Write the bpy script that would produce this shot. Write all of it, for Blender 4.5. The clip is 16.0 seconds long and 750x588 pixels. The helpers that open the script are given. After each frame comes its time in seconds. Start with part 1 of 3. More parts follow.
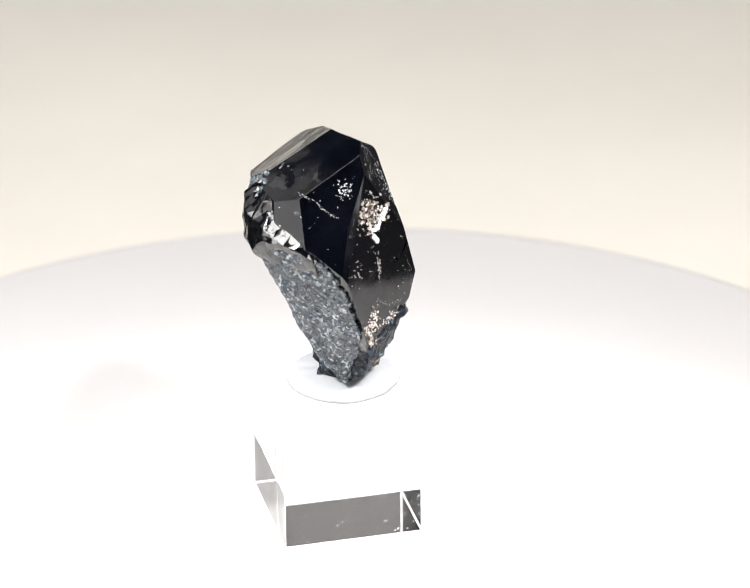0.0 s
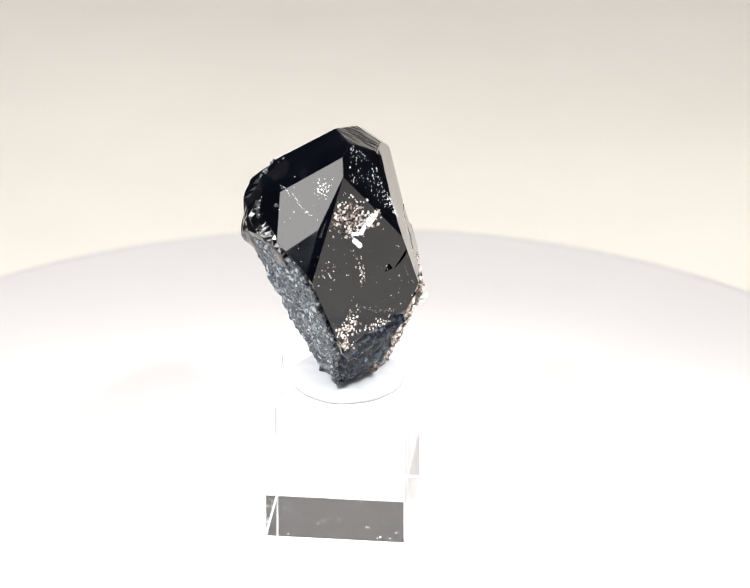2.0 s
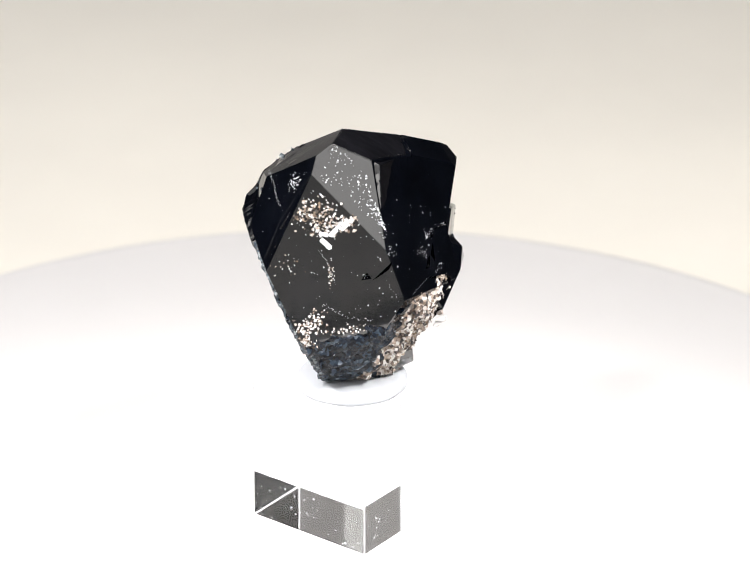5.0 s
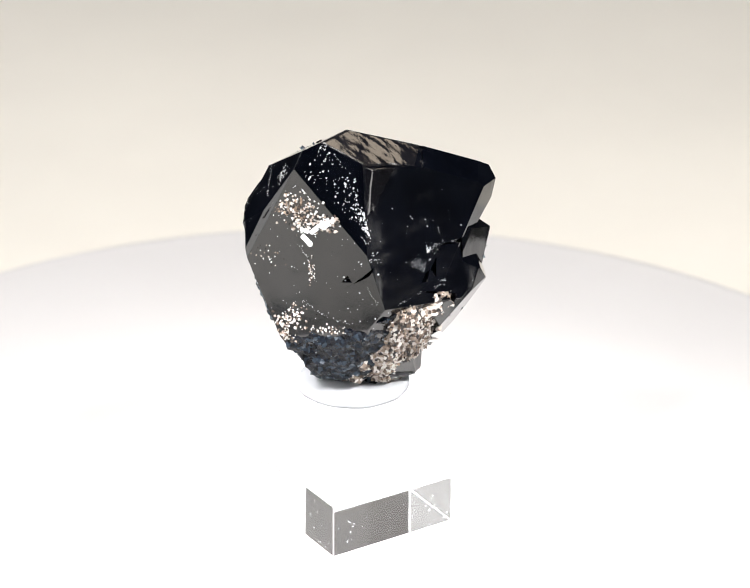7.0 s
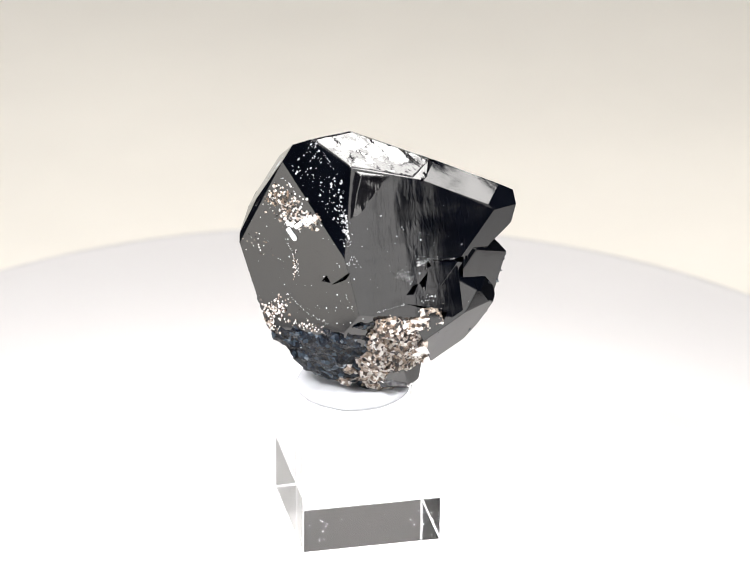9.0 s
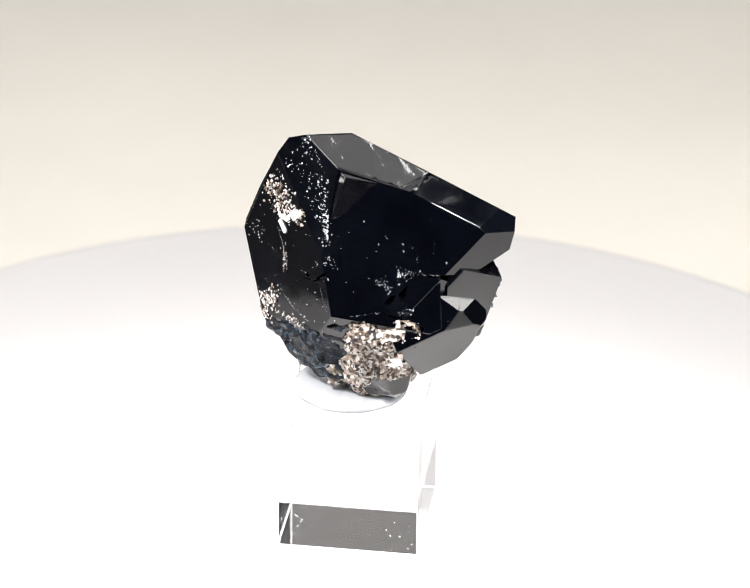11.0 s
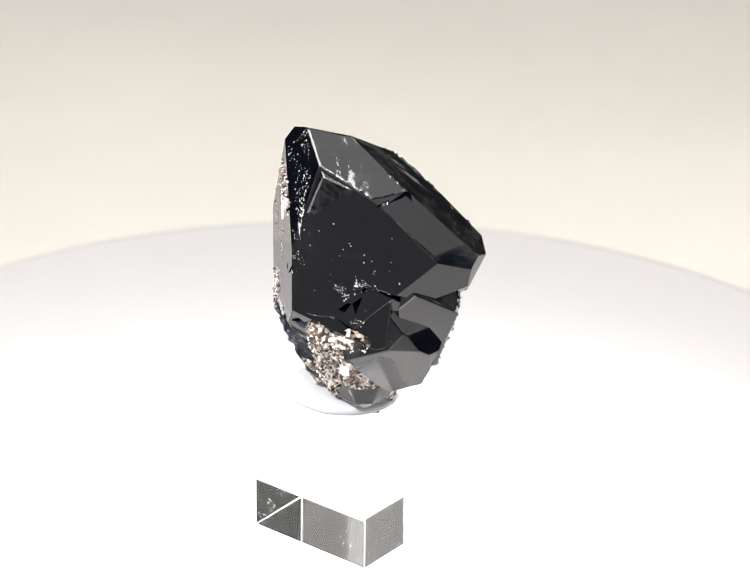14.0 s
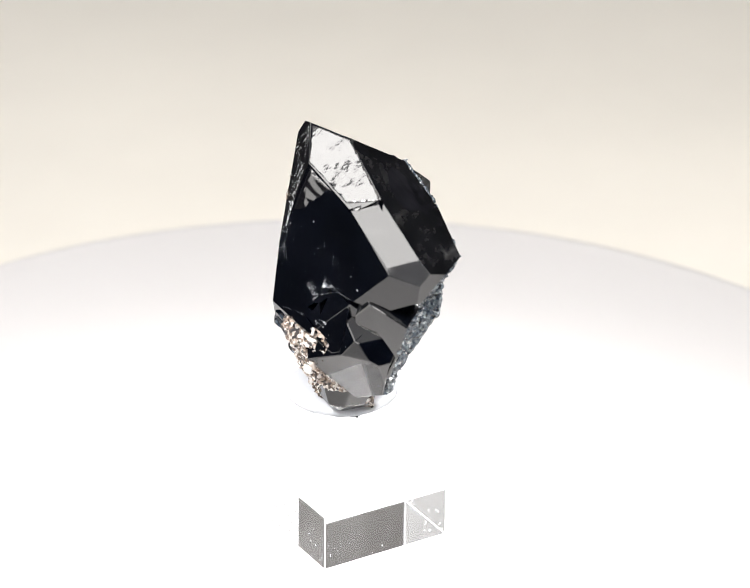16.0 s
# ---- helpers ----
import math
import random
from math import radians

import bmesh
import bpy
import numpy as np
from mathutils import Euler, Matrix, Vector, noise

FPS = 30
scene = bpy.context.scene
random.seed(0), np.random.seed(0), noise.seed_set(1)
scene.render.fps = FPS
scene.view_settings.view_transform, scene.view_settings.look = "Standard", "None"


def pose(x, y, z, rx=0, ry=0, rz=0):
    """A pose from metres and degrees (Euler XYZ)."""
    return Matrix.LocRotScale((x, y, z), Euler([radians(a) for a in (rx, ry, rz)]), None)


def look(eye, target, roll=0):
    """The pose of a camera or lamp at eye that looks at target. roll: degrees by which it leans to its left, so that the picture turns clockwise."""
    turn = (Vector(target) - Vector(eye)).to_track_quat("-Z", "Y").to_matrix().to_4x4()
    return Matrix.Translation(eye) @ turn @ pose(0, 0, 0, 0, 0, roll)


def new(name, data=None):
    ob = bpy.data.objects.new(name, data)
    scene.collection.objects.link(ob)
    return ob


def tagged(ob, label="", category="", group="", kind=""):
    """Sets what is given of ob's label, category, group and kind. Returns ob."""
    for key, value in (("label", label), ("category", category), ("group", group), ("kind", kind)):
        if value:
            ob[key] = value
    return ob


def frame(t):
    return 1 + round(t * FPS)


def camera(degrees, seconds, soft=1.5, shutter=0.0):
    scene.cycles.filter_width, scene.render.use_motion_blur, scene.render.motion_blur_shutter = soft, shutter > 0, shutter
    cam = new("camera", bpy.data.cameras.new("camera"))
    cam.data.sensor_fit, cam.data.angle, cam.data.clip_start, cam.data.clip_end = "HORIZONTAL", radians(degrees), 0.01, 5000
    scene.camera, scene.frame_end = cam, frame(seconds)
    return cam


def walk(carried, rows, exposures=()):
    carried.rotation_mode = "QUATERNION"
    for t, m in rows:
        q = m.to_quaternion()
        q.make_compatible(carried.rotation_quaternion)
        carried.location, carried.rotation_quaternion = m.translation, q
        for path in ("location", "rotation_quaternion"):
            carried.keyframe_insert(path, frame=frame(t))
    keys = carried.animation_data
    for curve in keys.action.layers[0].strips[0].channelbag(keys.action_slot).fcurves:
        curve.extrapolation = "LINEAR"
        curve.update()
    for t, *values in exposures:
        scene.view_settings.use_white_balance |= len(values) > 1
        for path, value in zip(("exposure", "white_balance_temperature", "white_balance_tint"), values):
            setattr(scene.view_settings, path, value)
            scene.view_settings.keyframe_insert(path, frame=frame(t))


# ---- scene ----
MM = 0.001

# The camera stands still, far off with a long lens.
cam = camera(8.925, 16.0, soft=0.8)
cam.data.dof.use_dof, cam.data.dof.focus_distance, cam.data.dof.aperture_fstop = True, 0.865, 24.0
EYE = pose(0.0, -0.76978, 0.43846, 90 - 27.0334, 0, -0.4728) @ pose(0, 0, 0, 0, 0, -0.1993)
walk(cam, [(0.0, EYE), (16.0, EYE)], exposures=[(0.0, -0.05), (16.0, -0.05)])

# ---------------------------------------------------------------- light
world = bpy.data.worlds.new("dim_room")
scene.world = world
world.use_nodes = True
world.node_tree.nodes["Background"].inputs["Color"].default_value = (0.9, 0.95, 1.0, 1)
world.node_tree.nodes["Background"].inputs["Strength"].default_value = 0.015


def area_lamp(name, eye, target, w, h, watts, colour):
    data = bpy.data.lights.new(name, "AREA")
    data.shape, data.size, data.size_y, data.energy, data.color = "RECTANGLE", w, h, watts, colour
    ob = new(name, data)
    ob.matrix_world = look(eye, target)
    return ob


WARM = (1.0, 0.978, 0.95)
area_lamp("lamp_right", (0.229, 0.049, 0.325), (0, -0.03, 0.0), 0.09, 0.20, 0.62, WARM)
area_lamp("lamp_left", (-0.19, -0.045, 0.41), (0, -0.03, 0.0), 0.22, 0.22, 1.6, WARM)
area_lamp("lamp_overhead", (0, -0.10, 0.70), (0, -0.09999, 0), 0.80, 0.66, 2.25, WARM)
area_lamp("lamp_front", (-0.4366, -0.2321, 0.3229), (0, 0, 0.06), 0.50, 0.16, 1.85, WARM)
area_lamp("lamp_side", (-0.5337, -0.1134, 0.186), (0, 0, 0.06), 0.20, 0.14, 0.19, WARM)
area_lamp("lamp_front_low", (-0.528, -0.152, 0.066), (0, 0, 0.06), 0.27, 0.13, 0.36, WARM)
# two added fills, out of view, that lighten the side panels of the cube
area_lamp("fill_rear_left", (-0.408, 0.182, 0.29), (0, 0, 0.03), 0.28, 0.18, 0.125, WARM)
area_lamp("fill_far_right", (0.425, -0.138, 0.29), (0, 0, 0.03), 0.34, 0.18, 0.28, WARM)
# added out of view, for a faint grey reflection in the broad face
area_lamp("fill_front_dim", (-0.439, -0.331, 0.075), (0, 0, 0.06), 0.15, 0.12, 0.024, WARM)
area_lamp("lamp_right_low", (0.268, -0.134, 0.078), (0, 0, 0.06), 0.115, 0.13, 0.21, WARM)
# added out of view, to brighten the broad face as it turns past
area_lamp("fill_right_front", (0.176, -0.243, 0.076), (0, 0, 0.06), 0.05, 0.12, 0.06, WARM)
# added warm fill, unseen, that gives the top bevel its brownish tone
area_lamp("fill_amber", (0.208, 0.181, 0.286), (0, 0, 0.05), 0.075, 0.06, 0.045, (1.0, 0.84, 0.66))
area_lamp("lamp_right_high", (0.185, 0.125, 0.362), (0, 0, 0.05), 0.07, 0.065, 0.26, WARM)


def spot_lamp(name, eye, target, degrees, watts):
    data = bpy.data.lights.new(name, "SPOT")
    data.energy, data.spot_size, data.spot_blend, data.shadow_soft_size, data.color = watts, radians(degrees), 1.0, 0.025, WARM
    ob = new(name, data)
    ob.matrix_world = look(eye, target)
    return ob


# the lamps' beams, drawn together on the middle of the platter, and an added spot, out of view, that brightens the
# front paper
spot_lamp("beam_right", (0.20, -0.16, 0.40), (0.012, -0.035, 0.02), 27, 13.5)
spot_lamp("beam_left", (-0.20, -0.16, 0.40), (0, -0.035, 0.02), 25, 11.0)
spot_lamp("paper_fill", (-0.21, -0.42, 0.52), (-0.255, -0.27, -0.04), 44, 46.0)


# ---------------------------------------------------------------- materials
def material(name):
    m = bpy.data.materials.new(name)
    m.use_nodes = True
    nt = m.node_tree
    return m, nt, nt.nodes["Principled BSDF"]


def coords(nt, sx=1.0, sy=1.0, sz=1.0, turn=(0, 0, 0)):
    tc = nt.nodes.new("ShaderNodeTexCoord")
    mp = nt.nodes.new("ShaderNodeMapping")
    mp.inputs["Scale"].default_value = (sx, sy, sz)
    mp.inputs["Rotation"].default_value = [radians(a) for a in turn]
    nt.links.new(tc.outputs["Object"], mp.inputs["Vector"])
    return mp.outputs["Vector"]


def noise_node(nt, vec, scale, detail=4.0, rough=0.55):
    n = nt.nodes.new("ShaderNodeTexNoise")
    n.inputs["Scale"].default_value, n.inputs["Detail"].default_value, n.inputs["Roughness"].default_value = scale, detail, rough
    nt.links.new(vec, n.inputs["Vector"])
    return n.outputs["Fac"]


def ramp(nt, fac, stops):
    r = nt.nodes.new("ShaderNodeValToRGB")
    el = r.color_ramp.elements
    while len(el) < len(stops):
        el.new(0.5)
    for e, (pos, col) in zip(el, stops):
        e.position, e.color = pos, (*col, 1)
    nt.links.new(fac, r.inputs["Fac"])
    return r.outputs["Color"]


def bump(nt, bsdf, height, strength, distance, chain=None):
    b = nt.nodes.new("ShaderNodeBump")
    b.inputs["Strength"].default_value, b.inputs["Distance"].default_value = strength, distance
    nt.links.new(height, b.inputs["Height"])
    if chain is not None:
        nt.links.new(chain, b.inputs["Normal"])
    nt.links.new(b.outputs["Normal"], bsdf.inputs["Normal"])
    return b.outputs["Normal"]


def plain(name, colour, rough, scale=40.0, spread=0.05, grain=0.0002, metal=0.0):
    m, nt, b = material(name)
    v = coords(nt)
    lo = [max(c * (1 - spread), 0) for c in colour]
    hi = [min(c * (1 + spread), 1) for c in colour]
    f = noise_node(nt, v, scale)
    nt.links.new(ramp(nt, f, [(0.3, lo), (0.7, hi)]), b.inputs["Base Color"])
    b.inputs["Roughness"].default_value, b.inputs["Metallic"].default_value = rough, metal
    bump(nt, b, noise_node(nt, v, scale * 12), 0.25, grain)
    return m


def crystal_material(name, tint, wave=0.5, ior=1.7, streak=0.25, dull=1.0):
    m, nt, b = material(name)
    v = coords(nt)
    f = noise_node(nt, coords(nt, 1, 1, 0.5, (40, 10, 0)), 130.0, 5.0, 0.6)
    nt.links.new(ramp(nt, f, [(0.35, [c * 0.7 for c in tint]), (0.55, [c * 1.3 for c in tint]), (0.78, [c * 2.0 + 0.002 for c in tint])]), b.inputs["Base Color"])
    b.inputs["IOR"].default_value = ior
    r = noise_node(nt, coords(nt, 1, 1, 3, (30, 20, 0)), 140.0, 5.0, 0.65)
    nt.links.new(ramp(nt, r, [(0.35, (0.04 * dull,) * 3), (0.58, (0.09 * dull,) * 3), (0.8, (0.24 * dull,) * 3)]), b.inputs["Roughness"])
    # growth striations and a faint unevenness of the faces
    big = bump(nt, b, noise_node(nt, coords(nt, 1.0, 1.0, 0.5, (35, 40, 20)), 75.0, 2.0, 0.45), wave, 0.0013)
    lines = bump(nt, b, noise_node(nt, coords(nt, 1.0, 1.0, 0.05, (-38, 34, 0)), 330.0, 3.0, 0.6), streak, 0.00012, big)
    bump(nt, b, noise_node(nt, v, 900.0, 3.0), 0.10, 0.00004, lines)
    return m


def rough_mineral(name, stops, scale, rough, spec=0.5, fine=0.0003, grains=False):
    m, nt, b = material(name)
    v = coords(nt)
    vo = nt.nodes.new("ShaderNodeTexVoronoi")
    vo.inputs["Scale"].default_value = scale
    nt.links.new(v, vo.inputs["Vector"])
    mixf = nt.nodes.new("ShaderNodeMix")
    mixf.inputs["Factor"].default_value = 0.5
    sep = nt.nodes.new("ShaderNodeSeparateColor")
    nt.links.new(vo.outputs["Color"], sep.inputs["Color"])
    nt.links.new(noise_node(nt, v, scale * 0.18, 5.0, 0.6), mixf.inputs[2])
    if grains:
        mixf.inputs["Factor"].default_value = 0.72
        nt.links.new(nt.nodes.new("ShaderNodeNewGeometry").outputs["Random Per Island"], mixf.inputs[3])
    else:
        nt.links.new(sep.outputs["Red"], mixf.inputs[3])
    nt.links.new(ramp(nt, mixf.outputs[0], stops), b.inputs["Base Color"])
    b.inputs["Roughness"].default_value = rough
    b.inputs["Specular IOR Level"].default_value = spec
    bump(nt, b, noise_node(nt, v, scale * 1.6, 4.0), 0.7, fine)
    return m


MAT_CRYSTAL = crystal_material("dark_crystal", (0.0008, 0.0011, 0.0022), 0.14, 1.56, 0.12)
MAT_DULL = crystal_material("dull_crystal", (0.0012, 0.0013, 0.0018), 0.6, 1.6, 0.3, 3.2)
MAT_SIDE = crystal_material("dark_side_crystal", (0.001, 0.0013, 0.0022), 0.8, 1.8, 0.8)
MAT_STEP = crystal_material("striated_crystal", (0.003, 0.003, 0.004), 1.0, 1.75, 0.9)
MAT_BREAK = crystal_material("splintered_break", (0.0008, 0.001, 0.002), 1.0, 1.3, 1.0, 2.0)
MAT_DRUSE = rough_mineral("blue_grey_druse", [(0.25, (0.008, 0.012, 0.02)), (0.48, (0.03, 0.042, 0.06)), (0.64, (0.085, 0.105, 0.12)), (0.84, (0.4, 0.44, 0.46))], 1900.0, 0.2, 0.8)
MAT_DARK_DRUSE = rough_mineral("blue_black_druse", [(0.35, (0.002, 0.003, 0.006)), (0.6, (0.007, 0.011, 0.019)), (0.74, (0.03, 0.045, 0.065)), (0.88, (0.45, 0.5, 0.56))], 1400.0, 0.12, 0.2)
MAT_MATRIX = rough_mineral("tan_matrix", [(0.3, (0.012, 0.01, 0.012)), (0.42, (0.1, 0.065, 0.045)), (0.54, (0.34, 0.27, 0.22)), (0.7, (0.68, 0.66, 0.64))], 1500.0, 0.4, 0.5, 0.0006)
MAT_GRAIN = rough_mineral("pale_grains", [(0.24, (0.02, 0.016, 0.016)), (0.36, (0.17, 0.12, 0.09)), (0.52, (0.46, 0.4, 0.36)), (0.74, (0.68, 0.68, 0.68))], 1200.0, 0.2, grains=True)
MAT_RUST = rough_mineral("rusty_grains", [(0.2, (0.05, 0.035, 0.028)), (0.5, (0.24, 0.16, 0.105)), (0.8, (0.5, 0.42, 0.35))], 1200.0, 0.5, grains=True)
MAT_SPECK = rough_mineral("white_specks", [(0.2, (0.55, 0.58, 0.62)), (0.8, (0.85, 0.87, 0.9))], 1500.0, 0.4)
MAT_PUTTY = plain("white_putty", (0.47, 0.485, 0.52), 0.45, 120.0, 0.03)
MAT_PLATTER = plain("white_platter", (0.58, 0.57, 0.575), 0.45, 25.0, 0.012, 0.00002)
MAT_PAPER = plain("cream_paper", (0.81, 0.777, 0.715), 0.8, 14.0, 0.03, 0.0001)
MAT_BOARD = plain("grey_card", (0.36, 0.351, 0.345), 0.8, 20.0, 0.03)
MAT_TABLE = plain("dark_table", (0.035, 0.032, 0.03), 0.5, 30.0, 0.3)
MAT_FRONT = plain("white_paper", (0.84, 0.82, 0.79), 0.8, 14.0, 0.06, 0.0001)
MAT_STRIP = plain("grey_paper", (0.42, 0.415, 0.42), 0.8, 14.0, 0.06, 0.0001)
MAT_WALL = plain("grey_wall", (0.16, 0.16, 0.165), 0.8, 3.0, 0.05)
MAT_DARK = plain("dark_wall", (0.05, 0.05, 0.05), 0.8, 3.0, 0.05)
MAT_CEIL = plain("dark_ceiling", (0.06, 0.06, 0.06), 0.8, 3.0, 0.05)


def acrylic():
    m, nt, b = material("clear_acrylic")
    b.inputs["Base Color"].default_value = (0.87, 0.878, 0.89, 1)
    b.inputs["Transmission Weight"].default_value = 1.0
    b.inputs["IOR"].default_value = 1.49
    v = coords(nt)
    f = noise_node(nt, v, 700.0, 6.0, 0.7)
    nt.links.new(ramp(nt, f, [(0.6, (0.0,) * 3), (0.78, (0.12,) * 3)]), b.inputs["Roughness"])
    bump(nt, b, noise_node(nt, v, 60.0, 2.0), 0.05, 0.0002)
    return m


MAT_ACRYLIC = acrylic()


# ---------------------------------------------------------------- mesh helpers
def finish(name, bm, mat, smooth=False):
    bmesh.ops.recalc_face_normals(bm, faces=bm.faces[:])
    me = bpy.data.meshes.new(name)
    bm.to_mesh(me)
    bm.free()
    me.materials.append(mat)
    if smooth:
        for p in me.polygons:
            p.use_smooth = True
    return me


def part(name, bm, mat, parent, label="", smooth=False, kind=""):
    ob = new(name, finish(name, bm, mat, smooth))
    ob.parent = parent
    return tagged(ob, label, kind=kind)


def box(bm, x0, x1, y0, y1, z0, z1):
    r = bmesh.ops.create_cube(bm, size=1.0)
    for v in r["verts"]:
        v.co = Vector(((x0 + x1) / 2 + v.co.x * (x1 - x0), (y0 + y1) / 2 + v.co.y * (y1 - y0), (z0 + z1) / 2 + v.co.z * (z1 - z0)))
    return r["verts"]


def lathe(bm, profile, segs=96):
    rings = []
    for r, z in profile:
        if r < 1e-9:
            rings.append([bm.verts.new((0, 0, z))])
        else:
            rings.append([bm.verts.new((r * math.cos(2 * math.pi * k / segs), r * math.sin(2 * math.pi * k / segs), z)) for k in range(segs)])
    for a, b in zip(rings, rings[1:]):
        for k in range(segs):
            j = (k + 1) % segs
            if len(a) == 1:
                bm.faces.new((a[0], b[k], b[j]))
            elif len(b) == 1:
                bm.faces.new((a[k], a[j], b[0]))
            else:
                bm.faces.new((a[k], a[j], b[j], b[k]))


def facing(az, el):
    a, e = radians(az), radians(el)
    return Vector((math.cos(e) * math.cos(a), math.cos(e) * math.sin(a), math.sin(e)))


def cut_stone(faces, centre=(0, 0, 52), bevel=0.12):
    """A stone with flat faces: a block from which each face (azimuth, elevation, distance in mm) cuts a slice."""
    bm = bmesh.new()
    bmesh.ops.create_cube(bm, size=0.12)
    bmesh.ops.translate(bm, verts=bm.verts[:], vec=Vector(centre) * MM)
    for az, el, d in faces:
        n = facing(az, el)
        bmesh.ops.bisect_plane(bm, geom=bm.verts[:] + bm.edges[:] + bm.faces[:], dist=1e-7, plane_co=n * d * MM, plane_no=n, clear_outer=True)
        edge = [e for e in bm.edges if e.is_boundary]
        if edge:
            bmesh.ops.holes_fill(bm, edges=edge, sides=0)
    bmesh.ops.remove_doubles(bm, verts=bm.verts[:], dist=2e-5)
    bmesh.ops.dissolve_degenerate(bm, dist=2e-5, edges=bm.edges[:])
    if bevel:
        bmesh.ops.bevel(bm, geom=bm.edges[:], offset=bevel * MM, segments=1, affect="EDGES", clamp_overlap=True)
    return bm


def roughen(bm, step, lumps, seed, grain=None):
    """Splits the faces to pieces of about step mm and pushes them about by lumps of (size mm, height mm), drawn out along grain."""
    bmesh.ops.triangulate(bm, faces=bm.faces[:])
    for _ in range(9):
        long = [e for e in bm.edges if e.calc_length() > step * MM]
        if not long:
            break
        bmesh.ops.subdivide_edges(bm, edges=long, cuts=1)
        bmesh.ops.triangulate(bm, faces=[f for f in bm.faces if len(f.verts) > 3])
    bm.normal_update()
    moved = []
    for v in bm.verts:
        h = Vector()
        for size, high in lumps:
            at = v.co if grain is None else v.co - grain * (v.co.dot(grain) * 0.85)
            q = at / (size * MM) + Vector((seed * 7.3, seed * 3.1, seed * 1.7))
            h += v.normal * noise.noise(q) * high + 0.55 * high * noise.noise_vector(q + Vector((31, 17, 5)))
        moved.append(v.co + h * MM)
    for v, co in zip(bm.verts, moved):
        v.co = co
    return bm


def chip(bm, at, size, rng, flat=None):
    """An angular grain: a jittered octahedron-like lump."""
    turn = Euler([rng.uniform(0, 6.28) for _ in range(3)]).to_matrix()
    ring = []
    n = rng.choice((4, 5))
    for k in range(n):
        a = 6.283 * (k + rng.uniform(-0.25, 0.25)) / n
        ring.append(turn @ Vector((math.cos(a), math.sin(a), rng.uniform(-0.3, 0.3))) * rng.uniform(0.7, 1.15))
    tips = [turn @ Vector((rng.uniform(-0.3, 0.3), rng.uniform(-0.3, 0.3), s * rng.uniform(0.5, 1.0))) for s in (1, -1)]
    def place(q):
        q = q * size * MM
        if flat is not None:
            q = q - flat * (q.dot(flat) * 0.7)
        return bm.verts.new(at + q)
    ring, tips = [place(q) for q in ring], [place(q) for q in tips]
    for k in range(n):
        bm.faces.new((ring[k], ring[(k + 1) % n], tips[0]))
        bm.faces.new((ring[(k + 1) % n], ring[k], tips[1]))


def carve(ob, pits):
    """Splintered pits cut into a stone: each a face, the corners of its mouth on it (u, w in mm) and its depth in mm."""
    for face, mouth, deep in pits:
        n = facing(*face[:2])
        bm = bmesh.new()
        points = [on_face(*face, u, w) for u, w in mouth]
        mid = sum(points, Vector()) / len(points)
        rim = [bm.verts.new(mid + (q - mid) * 1.35 + n * 0.35 * deep * MM) for q in points]
        low = [bm.verts.new(mid + (q - mid) * 0.35 - n * (deep * k) * MM) for q, k in zip(points, (1.0, 0.55, 0.8, 0.65))]
        bmesh.ops.convex_hull(bm, input=rim + low)
        bmesh.ops.delete(bm, geom=[v for v in bm.verts if not v.link_faces], context="VERTS")
        cutter = new("cutter", finish("cutter", bm, MAT_BREAK))
        cut = ob.modifiers.new("pit", "BOOLEAN")
        cut.operation, cut.solver, cut.object = "DIFFERENCE", "EXACT", cutter
        cut.material_mode = "TRANSFER"
        bpy.context.view_layer.update()
        whole = ob.data
        carved = bpy.data.meshes.new_from_object(ob.evaluated_get(bpy.context.evaluated_depsgraph_get()))
        ob.modifiers.remove(cut)
        if len(carved.polygons) >= len(whole.polygons):
            ob.data = carved
        bpy.data.objects.remove(cutter)


def on_face(az, el, d, u, w):
    """A point of a face: u mm sideways (to the right as one looks at it) and at height w mm."""
    n = facing(az, el)
    side = Vector((-math.sin(radians(az)), math.cos(radians(az)), 0))
    up = n.cross(side)
    k = (w - d * n.z) / up.z
    return (n * d + side * u + up * k) * MM


# ---------------------------------------------------------------- setting
SINK = -0.040
bm = bmesh.new()
box(bm, -0.75, 0.75, -1.3, 0.7, SINK - 0.03, SINK)
table = tagged(new("table", finish("table", bm, MAT_TABLE)), "dark tabletop under the white paper", "table", kind="structure")


def sheet(name, x0, x1, y0, y1, z, label, mat):
    bm = bmesh.new()
    box(bm, x0, x1, y0, y1, z, z + 0.0006)
    return tagged(new(name, finish(name, bm, mat)), label, "paper")


sheet("paper_sheet", -0.135, 0.135, -0.045, 0.62, SINK + 0.0005, "cream added white paper, out of view, mirrored in the crystal", MAT_PAPER)
# these four sheets are added out of view, as bright areas for the crystal's reflections
sheet("paper_sheet", -0.178, 0.20, -0.226, -0.05, SINK + 0.0005, "added grey paper strip, out of view, mirrored in the crystal", MAT_STRIP)
sheet("paper_sheet", -0.42, -0.182, -0.226, -0.02, SINK + 0.0005, "added white paper, out of view, mirrored in the crystal", MAT_FRONT)
sheet("paper_sheet", 0.204, 0.42, -0.226, 0.03, SINK + 0.0005, "added white paper, out of view, mirrored in the crystal", MAT_FRONT)
sheet("paper_sheet", -0.42, 0.42, -0.70, -0.23, SINK + 0.0005, "added wide white paper, out of view, mirrored in the crystal", MAT_FRONT)


